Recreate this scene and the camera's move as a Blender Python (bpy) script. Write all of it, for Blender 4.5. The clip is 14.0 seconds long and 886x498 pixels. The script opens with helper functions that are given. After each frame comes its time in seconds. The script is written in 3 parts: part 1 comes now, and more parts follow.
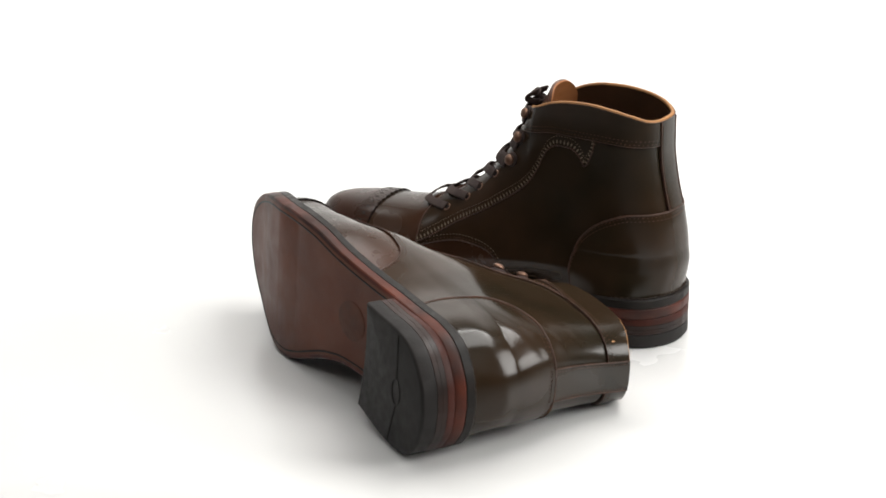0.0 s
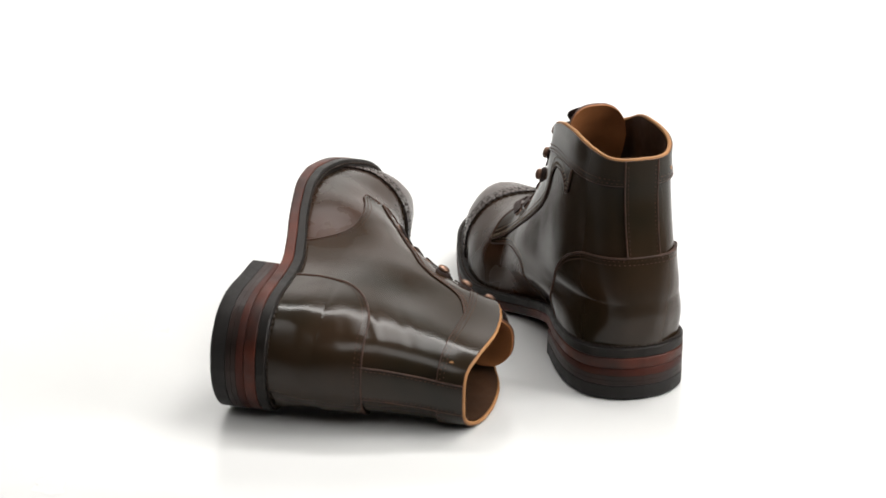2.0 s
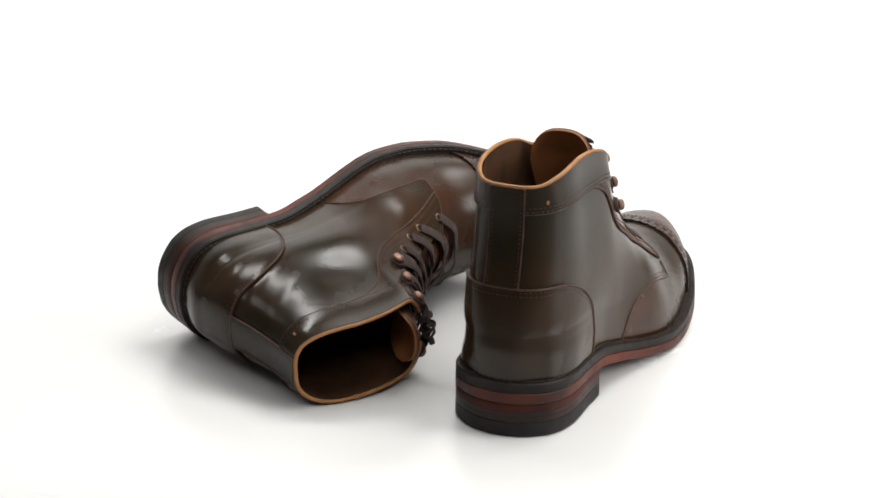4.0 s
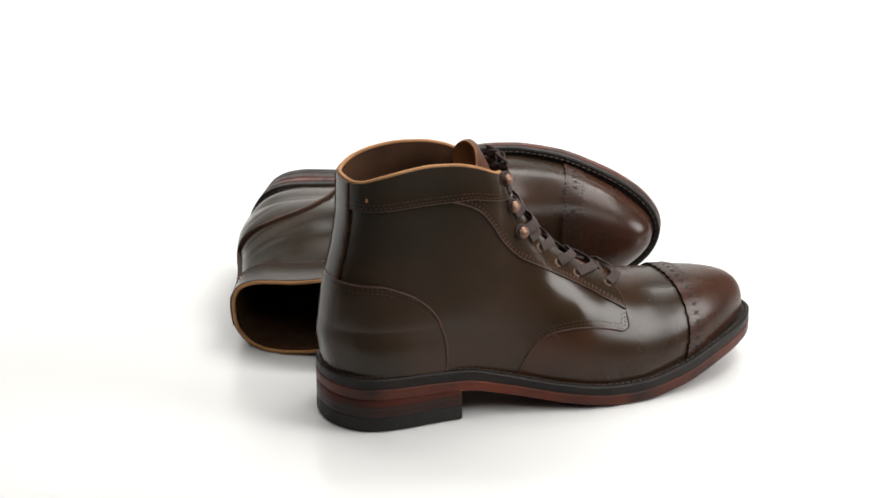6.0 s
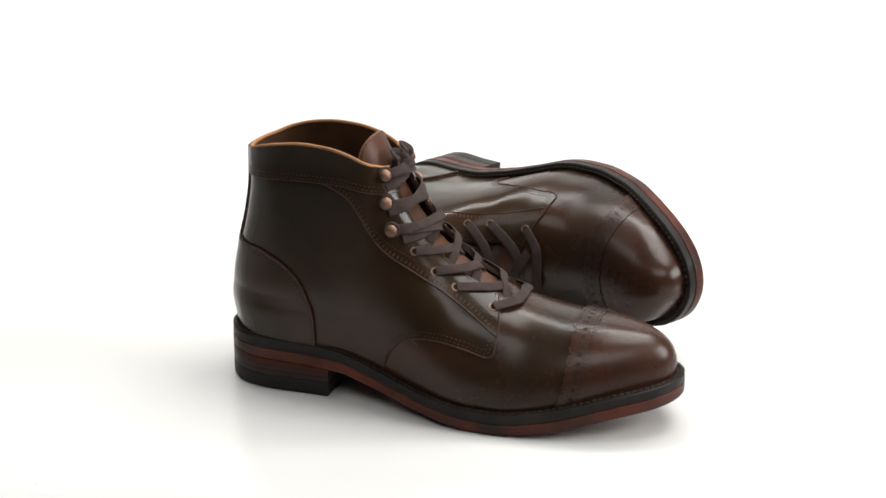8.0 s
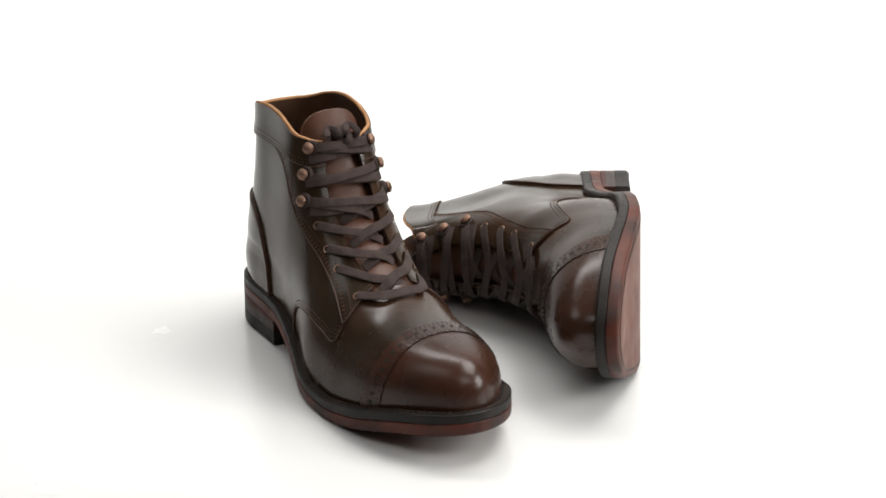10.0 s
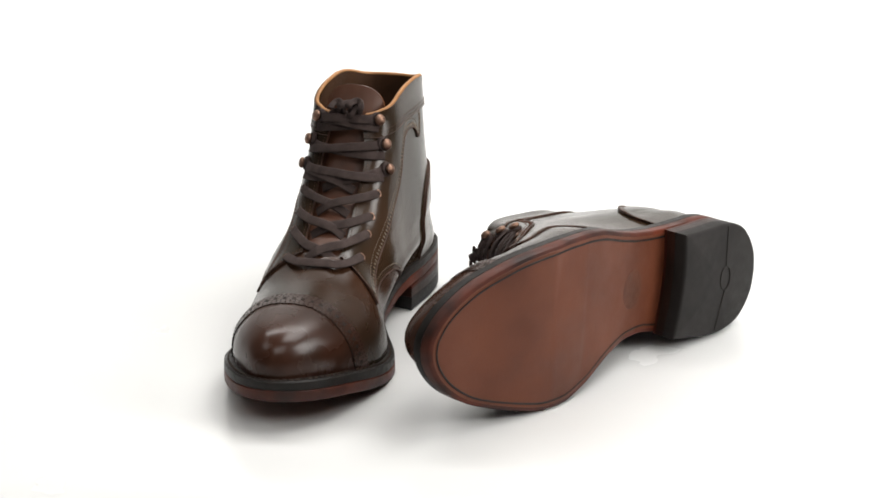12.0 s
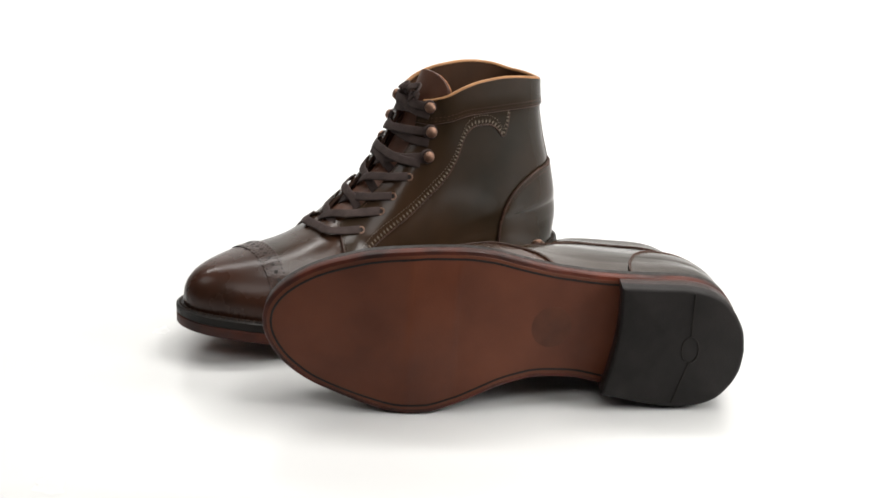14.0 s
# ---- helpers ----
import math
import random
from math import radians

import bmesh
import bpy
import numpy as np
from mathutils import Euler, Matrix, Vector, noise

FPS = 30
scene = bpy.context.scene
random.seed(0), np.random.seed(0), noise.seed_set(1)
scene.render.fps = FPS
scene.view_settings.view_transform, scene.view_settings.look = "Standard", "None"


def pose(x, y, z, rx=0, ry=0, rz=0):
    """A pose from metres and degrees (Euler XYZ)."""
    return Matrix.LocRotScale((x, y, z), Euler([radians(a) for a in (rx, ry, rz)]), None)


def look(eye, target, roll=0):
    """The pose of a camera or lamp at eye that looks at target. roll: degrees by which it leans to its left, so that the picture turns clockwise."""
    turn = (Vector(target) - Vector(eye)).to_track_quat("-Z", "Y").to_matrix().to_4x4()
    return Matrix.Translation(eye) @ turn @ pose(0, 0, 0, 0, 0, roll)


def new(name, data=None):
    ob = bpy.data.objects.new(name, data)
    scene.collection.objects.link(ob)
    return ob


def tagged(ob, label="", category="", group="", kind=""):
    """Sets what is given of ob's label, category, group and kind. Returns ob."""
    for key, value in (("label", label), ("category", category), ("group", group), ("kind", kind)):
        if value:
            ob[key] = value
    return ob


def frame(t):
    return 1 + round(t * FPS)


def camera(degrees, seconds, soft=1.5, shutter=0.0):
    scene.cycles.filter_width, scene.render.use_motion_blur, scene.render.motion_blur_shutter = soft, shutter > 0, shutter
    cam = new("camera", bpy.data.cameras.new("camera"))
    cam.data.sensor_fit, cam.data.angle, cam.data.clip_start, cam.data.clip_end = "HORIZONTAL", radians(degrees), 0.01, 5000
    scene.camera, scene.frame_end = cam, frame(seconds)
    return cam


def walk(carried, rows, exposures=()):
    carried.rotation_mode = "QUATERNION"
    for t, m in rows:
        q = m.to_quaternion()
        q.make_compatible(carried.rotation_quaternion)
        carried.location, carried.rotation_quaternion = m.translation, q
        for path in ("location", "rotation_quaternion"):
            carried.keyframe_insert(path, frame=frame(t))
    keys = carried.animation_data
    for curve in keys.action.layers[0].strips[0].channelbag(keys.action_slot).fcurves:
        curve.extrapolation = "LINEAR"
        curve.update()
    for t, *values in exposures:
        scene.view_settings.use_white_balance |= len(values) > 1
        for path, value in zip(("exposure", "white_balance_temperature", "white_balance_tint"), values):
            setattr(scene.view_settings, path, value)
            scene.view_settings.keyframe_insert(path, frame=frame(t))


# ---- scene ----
cam = camera(26.897, 14.0, soft=1.7, shutter=0.3)
EYE = Vector((0.0, -1.1947, 0.5032))
AIM = EYE + Vector((-0.01029, 0.93940, -0.34268))
walk(cam, [(0.0, look(EYE, AIM)), (14.0, look(EYE, AIM))])
scene.view_settings.exposure = 0.0

# the boots turn with the stage below them, clockwise seen from above, with small unevenness of the drive
TURN = -0.36859  # radians a second
UNEVEN = {0.0: -0.0065, 0.5: 0.0030, 1.0: -0.0130, 1.5: 0.0016, 2.0: 0.0053, 2.5: -0.0071, 3.0: -0.0011, 5.5: 0.0060, 6.0: -0.0120, 6.5: -0.0008, 7.0: 0.0120, 7.5: -0.0015, 8.0: 0.0003,
          10.5: 0.0170, 11.0: 0.0050, 11.5: -0.0011, 12.0: -0.0044, 12.5: 0.0062, 13.0: -0.0082, 13.5: -0.0112, 14.0: -0.0119}
STANDING = Matrix.Translation((0.1563, 0.0060, 0.0)) @ Matrix.Rotation(radians(60.078), 4, "Z")
LYING = Matrix(((-0.0551, -0.4737, 0.8790, -0.0209), (0.0383, 0.8786, 0.4759, -0.2120), (-0.9977, 0.0599, -0.0302, 0.0412), (0, 0, 0, 1)))

# ---- light ----
world = bpy.data.worlds.new("studio")
scene.world = world
world.use_nodes = True
world.node_tree.nodes["Background"].inputs["Color"].default_value = (1, 1, 1, 1)
world.node_tree.nodes["Background"].inputs["Strength"].default_value = 0.16


def softbox(name, eye, target, width, height, watts):
    data = bpy.data.lights.new(name, "AREA")
    data.shape, data.size, data.size_y, data.energy = "RECTANGLE", width, height, watts
    data.color = (1.0, 0.985, 0.96)
    ob = new(name, data)
    ob.matrix_world = look(eye, target)
    return ob


softbox("softbox_overhead", (0.60, 0.05, 1.45), (0.08, 0.0, 0), 0.8, 0.7, 16)
softbox("softbox_side", (1.35, -0.40, 0.75), (0, 0, 0.08), 0.7, 0.7, 20)
softbox("softbox_front", (0.40, -1.55, 1.75), (0.1, 0, 0.0), 1.5, 0.7, 13)
# weak fill added on the left to lift the floor shadows
softbox("added_fill_left", (-1.1, -0.5, 1.45), (0, 0, 0.08), 0.8, 0.6, 4)
softbox("backdrop_light", (0.0, 0.9, 2.1), (0, 2.1, 0.2), 2.6, 0.5, 80)


# ---- materials ----
def material(name, color, other, scale, rough, rough2=None, metal=0.0, bump=0.1, bump_scale=900.0, coat=0.0, specular=0.5, wave=0.0):
    m = bpy.data.materials.new(name)
    m.use_nodes = True
    nt = m.node_tree
    b = nt.nodes["Principled BSDF"]
    tc = nt.nodes.new("ShaderNodeTexCoord")
    big = nt.nodes.new("ShaderNodeTexNoise")
    big.inputs["Scale"].default_value, big.inputs["Detail"].default_value = scale, 5.0
    nt.links.new(tc.outputs["Object"], big.inputs["Vector"])
    ramp = nt.nodes.new("ShaderNodeValToRGB")
    ramp.color_ramp.elements[0].position, ramp.color_ramp.elements[1].position = 0.32, 0.70
    ramp.color_ramp.elements[0].color, ramp.color_ramp.elements[1].color = (*color, 1), (*other, 1)
    nt.links.new(big.outputs["Fac"], ramp.inputs["Fac"])
    nt.links.new(ramp.outputs["Color"], b.inputs["Base Color"])
    fine = nt.nodes.new("ShaderNodeTexNoise")
    fine.inputs["Scale"].default_value, fine.inputs["Detail"].default_value = bump_scale, 4.0
    nt.links.new(tc.outputs["Object"], fine.inputs["Vector"])
    bn = nt.nodes.new("ShaderNodeBump")
    bn.inputs["Strength"].default_value, bn.inputs["Distance"].default_value = bump, 0.0006
    nt.links.new(fine.outputs["Fac"], bn.inputs["Height"])
    if wave:
        slow = nt.nodes.new("ShaderNodeTexNoise")
        slow.inputs["Scale"].default_value, slow.inputs["Detail"].default_value = 26.0, 1.5
        nt.links.new(tc.outputs["Object"], slow.inputs["Vector"])
        wb = nt.nodes.new("ShaderNodeBump")
        wb.inputs["Strength"].default_value, wb.inputs["Distance"].default_value = wave, 0.004
        nt.links.new(slow.outputs["Fac"], wb.inputs["Height"])
        nt.links.new(wb.outputs["Normal"], bn.inputs["Normal"])
    nt.links.new(bn.outputs["Normal"], b.inputs["Normal"])
    span = nt.nodes.new("ShaderNodeMapRange")
    span.inputs["From Min"].default_value, span.inputs["From Max"].default_value = 0.3, 0.7
    span.inputs["To Min"].default_value, span.inputs["To Max"].default_value = rough, rough if rough2 is None else rough2
    mid = nt.nodes.new("ShaderNodeTexNoise")
    mid.inputs["Scale"].default_value, mid.inputs["Detail"].default_value = scale * 3.7, 6.0
    nt.links.new(tc.outputs["Object"], mid.inputs["Vector"])
    nt.links.new(mid.outputs["Fac"], span.inputs["Value"])
    nt.links.new(span.outputs["Result"], b.inputs["Roughness"])
    b.inputs["Metallic"].default_value, b.inputs["Coat Weight"].default_value = metal, coat
    b.inputs["Coat Roughness"].default_value, b.inputs["Specular IOR Level"].default_value = 0.16, specular
    return m


LEATHER = material("polished_olive_brown_leather", (0.0125, 0.0100, 0.0058), (0.034, 0.0178, 0.0093), 11, 0.155, 0.25, bump=0.05, bump_scale=420, specular=0.26, wave=0.10)
VAMP = material("polished_vamp_leather", (0.0145, 0.0104, 0.0060), (0.052, 0.0200, 0.0100), 10, 0.20, 0.31, bump=0.05, bump_scale=420, specular=0.27, wave=0.10)
CAP = material("polished_cap_leather", (0.020, 0.0102, 0.0068), (0.060, 0.0205, 0.0105), 12, 0.22, 0.33, bump=0.04, bump_scale=420, specular=0.28, wave=0.08)
EDGE = material("cut_leather_edge", (0.030, 0.0145, 0.0090), (0.062, 0.027, 0.016), 90, 0.5, 0.6, bump=0.2, specular=0.3)
BINDING = material("tan_binding", (0.25, 0.115, 0.040), (0.37, 0.18, 0.070), 70, 0.5, 0.65, bump=0.25, specular=0.3)
LINING = material("brown_lining_leather", (0.036, 0.017, 0.0085), (0.062, 0.028, 0.013), 35, 0.5, 0.65, bump=0.25, specular=0.2)
TONGUE = material("chestnut_tongue_leather", (0.055, 0.021, 0.011), (0.090, 0.034, 0.017), 30, 0.4, 0.55, bump=0.2, specular=0.3)
TONGUE_BACK = material("tan_tongue_lining", (0.20, 0.075, 0.026), (0.30, 0.12, 0.045), 40, 0.5, 0.65, bump=0.25, specular=0.2)
SEAM = material("russet_thread", (0.040, 0.018, 0.011), (0.080, 0.034, 0.020), 120, 0.7, 0.8, bump=0.2, specular=0.2)
# inner side's thread is paler: the light it catches is in its colour
LIT_LADDER = material("lit_olive_tan_thread", (0.115, 0.088, 0.064), (0.18, 0.138, 0.100), 120, 0.7, 0.8, bump=0.2, specular=0.25)
# dark thread, also the painted shade of punched holes and eyelets
DARK_SEAM_AND_HOLE = material("dark_thread_and_hole_shade", (0.008, 0.006, 0.005), (0.018, 0.012, 0.009), 120, 0.6, 0.8, bump=0.2, specular=0.2)
LACE = material("dark_brown_cotton", (0.026, 0.016, 0.014), (0.046, 0.030, 0.026), 160, 0.8, 0.9, bump=0.6, bump_scale=1500, specular=0.3)
BRONZE = material("aged_bronze", (0.15, 0.085, 0.058), (0.25, 0.155, 0.115), 160, 0.44, 0.58, metal=1.0, bump=0.1)
SOLE = material("red_brown_sole_leather", (0.074, 0.0198, 0.0083), (0.115, 0.0330, 0.0140), 18, 0.42, 0.55, bump=0.15, bump_scale=700, specular=0.26)
SOLE_EDGE = material("stained_sole_edge", (0.020, 0.0085, 0.0065), (0.105, 0.0220, 0.0100), 30, 0.40, 0.55, bump=0.15, specular=0.2)
STAMP = material("dark_sole_stamp", (0.058, 0.0180, 0.0085), (0.088, 0.0270, 0.0120), 60, 0.5, 0.6, bump=0.3, specular=0.26)
WELT = material("black_waxed_edge", (0.0070, 0.0060, 0.0052), (0.015, 0.011, 0.009), 60, 0.38, 0.55, bump=0.2, specular=0.18)
HEEL = material("stained_heel_stack", (0.0100, 0.0072, 0.0060), (0.030, 0.0105, 0.0070), 30, 0.36, 0.5, bump=0.2, specular=0.22)
HEEL_RED = material("red_stained_heel_stack", (0.022, 0.0080, 0.0060), (0.072, 0.0150, 0.0080), 24, 0.40, 0.55, bump=0.2, specular=0.15)
WELT_THREAD = material("waxed_brown_thread", (0.018, 0.0120, 0.0090), (0.040, 0.0250, 0.0170), 120, 0.6, 0.7, bump=0.2, specular=0.25)
RUBBER = material("black_rubber", (0.0105, 0.0092, 0.0086), (0.018, 0.0155, 0.0145), 40, 0.5, 0.65, bump=0.3, specular=0.2)
WHITE = material("white_stage", (0.60, 0.60, 0.592), (0.64, 0.64, 0.632), 3, 0.20, 0.28, bump=0.02, bump_scale=200)
# grey of the added unseen room, set for reflections and bounce
PLASTER = material("grey_unseen_room", (0.15, 0.15, 0.15), (0.19, 0.19, 0.19), 2, 0.8, 0.9, bump=0.1, bump_scale=120)


# ---- mesh helpers ----
def curve(*pairs):
    """A smooth curve through (place, value) pairs that does not overshoot."""
    xs, ys = np.array([p[0] for p in pairs], float), np.array([p[1] for p in pairs], float)
    h, d = np.diff(xs), np.diff(ys) / np.diff(xs)
    m = np.zeros(len(xs))
    m[0], m[-1] = d[0], d[-1]
    for i in range(1, len(xs) - 1):
        if d[i - 1] * d[i] > 0:
            a, b = 2 * h[i] + h[i - 1], h[i] + 2 * h[i - 1]
            m[i] = (a + b) / (a / d[i - 1] + b / d[i])

    def value(x):
        x = np.clip(np.asarray(x, float), xs[0], xs[-1])
        k = np.clip(np.searchsorted(xs, x) - 1, 0, len(xs) - 2)
        t = (x - xs[k]) / h[k]
        return ((2 * t**3 - 3 * t**2 + 1) * ys[k] + (t**3 - 2 * t**2 + t) * h[k] * m[k]
                + (3 * t**2 - 2 * t**3) * ys[k + 1] + (t**3 - t**2) * h[k] * m[k + 1])
    return value


def smooth(a, b, x):
    t = np.clip((np.asarray(x, float) - a) / (b - a), 0, 1)
    return t * t * (3 - 2 * t)


def mesh_part(name, verts, faces, mat, parent, label="", sharp=35, kind="", rim=None):
    me = bpy.data.meshes.new(name)
    me.from_pydata([tuple(map(float, v)) for v in verts], [], [tuple(map(int, f)) for f in faces])
    me.validate()
    me.update()
    bm = bmesh.new()
    bm.from_mesh(me)
    bmesh.ops.recalc_face_normals(bm, faces=bm.faces)
    bm.to_mesh(me)
    bm.free()
    me.polygons.foreach_set("use_smooth", [True] * len(me.polygons))
    me.set_sharp_from_angle(angle=radians(sharp))
    me.materials.append(mat)
    if rim is not None:
        me.materials.append(rim[1])
        me.polygons.foreach_set("material_index", [0 if i < rim[0] else 1 for i in range(len(me.polygons))])
    ob = new(name, me)
    ob.parent = parent
    return tagged(ob, label, kind=kind)


def tube(points, radius, sides=8, closed=False, flat=1.0, ups=None, square=False):
    """Verts and faces of a tube along the points; flat < 1 squeezes it along its up way."""
    pts = [Vector(p) for p in points]
    n, verts, faces = len(pts), [], []
    for i, p in enumerate(pts):
        a = pts[(i - 1) % n] if closed or i else p
        b = pts[(i + 1) % n] if closed or i < n - 1 else p
        t = (b - a).normalized()
        up = Vector(ups[i]) if ups is not None else Vector((0, 0, 1))
        side = t.cross(up)
        side = side.normalized() if side.length > 1e-6 else Vector((1, 0, 0))
        up = side.cross(t)
        for k in range(sides):
            c = 2 * math.pi * k / sides
            a, b = math.cos(c), math.sin(c)
            if square:
                a, b = math.copysign(abs(a) ** 0.45, a), math.copysign(abs(b) ** 0.45, b)
            verts.append(p + side * (radius * a) + up * (radius * flat * b))
    for i in range(n if closed else n - 1):
        j = (i + 1) % n
        for k in range(sides):
            l = (k + 1) % sides
            faces.append((i * sides + k, i * sides + l, j * sides + l, j * sides + k))
    if not closed:
        faces.append(tuple(range(sides))[::-1])
        faces.append(tuple((n - 1) * sides + k for k in range(sides)))
    return verts, faces


def joined(pieces):
    verts, faces = [], []
    for v, f in pieces:
        k = len(verts)
        verts += list(v)
        faces += [tuple(i + k for i in face) for face in f]
    return verts, faces


# ---- the boot's form: x to the outer side of the foot, y from heel to toe, z up ----
LENGTH = 0.305
HEEL_END = ((0, 0), (0.0012, 0.0110), (0.0035, 0.0182), (0.008, 0.0260), (0.016, 0.0345), (0.029, 0.0399), (0.043, 0.0415))
OUTER = curve(*HEEL_END, (0.065, 0.0408), (0.0926, 0.0393), (0.114, 0.0412), (0.131, 0.0448), (0.149, 0.0497), (0.1665, 0.0548), (0.184, 0.0575), (0.202, 0.0578), (0.219, 0.0562),
              (0.237, 0.0530), (0.2545, 0.0470), (0.272, 0.0392), (0.285, 0.0310), (0.2935, 0.0238), (0.299, 0.0172), (0.303, 0.0100), (0.3044, 0.0055), (0.305, 0))
INNER = curve(*HEEL_END, (0.060, 0.0403), (0.0926, 0.0345), (0.110, 0.0310), (0.131, 0.0300), (0.149, 0.0335), (0.1665, 0.0400), (0.184, 0.0475), (0.202, 0.0530), (0.219, 0.0535),
              (0.237, 0.0505), (0.2545, 0.0460), (0.272, 0.0398), (0.285, 0.0320), (0.2935, 0.0248), (0.299, 0.0178), (0.303, 0.0102), (0.3044, 0.0055), (0.305, 0))
UNDER = curve((0, 0.0245), (0.085, 0.0215), (0.11, 0.0160), (0.15, 0.0055), (0.185, 0.0010), (0.20, 0.0008), (0.2285, 0.0050), (0.25, 0.0105), (0.27, 0.0165), (0.305, 0.0240))
FRONT = curve((0.026, 0.2985), (0.038, 0.2985), (0.046, 0.2972), (0.0535, 0.2948), (0.0590, 0.2910), (0.0630, 0.2855), (0.0660, 0.2760), (0.0680, 0.2610), (0.0697, 0.2390), (0.0727, 0.2170), (0.0775, 0.2005), (0.085, 0.1850),
              (0.095, 0.1670), (0.106, 0.1520), (0.119, 0.1400), (0.135, 0.1290), (0.152, 0.1205), (0.175, 0.1130))
BACK = curve((0.026, 0.0060), (0.040, 0.0045), (0.055, 0.0035), (0.070, 0.0055), (0.087, 0.0092), (0.10, 0.0128), (0.118, 0.0172), (0.14, 0.0203), (0.175, 0.0208))
SHAFT = curve((0.026, 0.0385), (0.04, 0.0392), (0.055, 0.0383), (0.078, 0.0355), (0.098, 0.0335), (0.117, 0.0318), (0.14, 0.0302), (0.158, 0.0282), (0.175, 0.0278))
LEVEL, TOP = 0.028, 0.1725
COLLAR = curve((0.0, 0.1600), (0.021, 0.1600), (0.035, 0.1645), (0.05, 0.1678), (0.065, 0.1692), (0.08, 0.1685), (0.095, 0.1655), (0.107, 0.1610), (0.118, 0.1560), (0.13, 0.150))
_z = np.linspace(0.026, 0.175, 1500)
_yf = FRONT(_z)


def ridge(y):
    """The height of the boot's front line over y."""
    y = np.asarray(y, float)
    return np.where(y < 0.113, 0.175 + (0.113 - y) * 7.0, np.interp(y, _yf[::-1], _z[::-1]))


def welt_top(y):
    return UNDER(y) + 0.0148


def half_width(y, z, side):
    """The upper's half width on the outer (side 1) or inner (side -1) side, for the level z."""
    yb, yf = BACK(z), FRONT(z)
    u = np.clip((y - yb) / (yf - yb), 0, 1)
    foot = np.clip(y - (yb - 0.006) * (1 - u) - 0.006, 0, 0.2925) / 0.2925 * LENGTH
    base = OUTER(foot) if side > 0 else INNER(foot)
    base = base - (0.0048 + 0.0014 * smooth(0.06, 0.12, y)) * smooth(0.0, 0.03, base)
    round_back = (1 - np.clip(1 - 2.5 * u, 0, 1) ** 2.8) ** (1 / 2.8)
    k = (smooth(0.04, 0.095, z) if side > 0 else smooth(0.026, 0.052, z)) * (1 - smooth(0.150, 0.205, y))
    wide = base * (1 - k) + SHAFT(z) * round_back * k
    wide = wide + np.maximum(SHAFT(z) * round_back - wide, 0) * (1 - smooth(0.04, 0.075, y)) * smooth(0.03, 0.045, z)
    f = smooth(0.135, 0.185, y)
    p, q = 5.0 + (2.4 - 5.0) * f + 0.7 * smooth(0.21, 0.26, y), 3.0 + (2.0 - 3.0) * f + 0.2 * smooth(0.21, 0.26, y)
    r = np.clip((z - 0.020) / np.maximum(ridge(y) - 0.020, 1e-6), 0, 1)
    low = smooth(0.026, 0.036, z)
    return wide * (1 - (r ** p) * np.maximum(low, 0.15)) ** (1 / q) * (1 + 0.02 * np.sin(math.pi * np.clip((z - 0.028) / 0.03, 0, 1)))


def to_height(z, y):
    """The level z bent down to the welt."""
    return z + (welt_top(y) - LEVEL) * (1 - smooth(LEVEL, 0.072, z))


def front_at(x, z):
    """y of the front surface at |x| on the level z."""
    side = 1 if x >= 0 else -1
    ys = np.linspace(FRONT(z), FRONT(z) - 0.06, 240)
    w = half_width(ys, z, side)
    return float(np.interp(abs(x), np.maximum.accumulate(w), ys))


N_SIDE = 84
_fine = np.linspace(LEVEL - 0.002, TOP, 1200)
_len = np.concatenate([[0], np.cumsum(np.hypot(np.diff(_fine), 0.6 * np.diff(FRONT(_fine))))])
LEVELS = np.interp(np.linspace(0, _len[-1], 104), _len, _fine)


def upper_grid():
    """Vertices (rings by level), outward normals and triangles of the whole upper."""
    u = 0.5 - 0.5 * np.cos(np.linspace(0, math.pi, N_SIDE + 1))
    rows = []
    for z in LEVELS:
        y = BACK(z) + u * (FRONT(z) - BACK(z))
        ring = []
        for side in (1, -1):
            w = half_width(y, z, side)
            w[0] = w[-1] = 0
            pts = np.stack([side * w, y, to_height(z, y)], 1)
            ring.append(pts if side > 0 else pts[::-1][1:-1])
        rows.append(np.concatenate(ring))
    g = np.array(rows)
    n = g.shape[1]
    around = np.roll(g, -1, 1) - np.roll(g, 1, 1)
    along = np.gradient(g, axis=0)
    nrm = np.cross(along, around)
    nrm /= np.maximum(np.linalg.norm(nrm, axis=2, keepdims=True), 1e-9)
    c = g.mean(1, keepdims=True)
    if ((nrm * (g - c)).sum(2) > 0).mean() < 0.5:
        nrm = -nrm
    for _ in range(3):
        nrm = nrm + np.roll(nrm, 1, 1) + np.roll(nrm, -1, 1)
        nrm /= np.maximum(np.linalg.norm(nrm, axis=2, keepdims=True), 1e-9)
    tris = []
    for j in range(len(LEVELS) - 1):
        for i in range(n):
            a, b, c2, d = j * n + i, j * n + (i + 1) % n, (j + 1) * n + (i + 1) % n, (j + 1) * n + i
            tris += [(a, b, c2), (a, c2, d)]
    return g.reshape(-1, 3), nrm.reshape(-1, 3), np.array(tris), n


GRID, NORMAL, TRIS, RING = upper_grid()


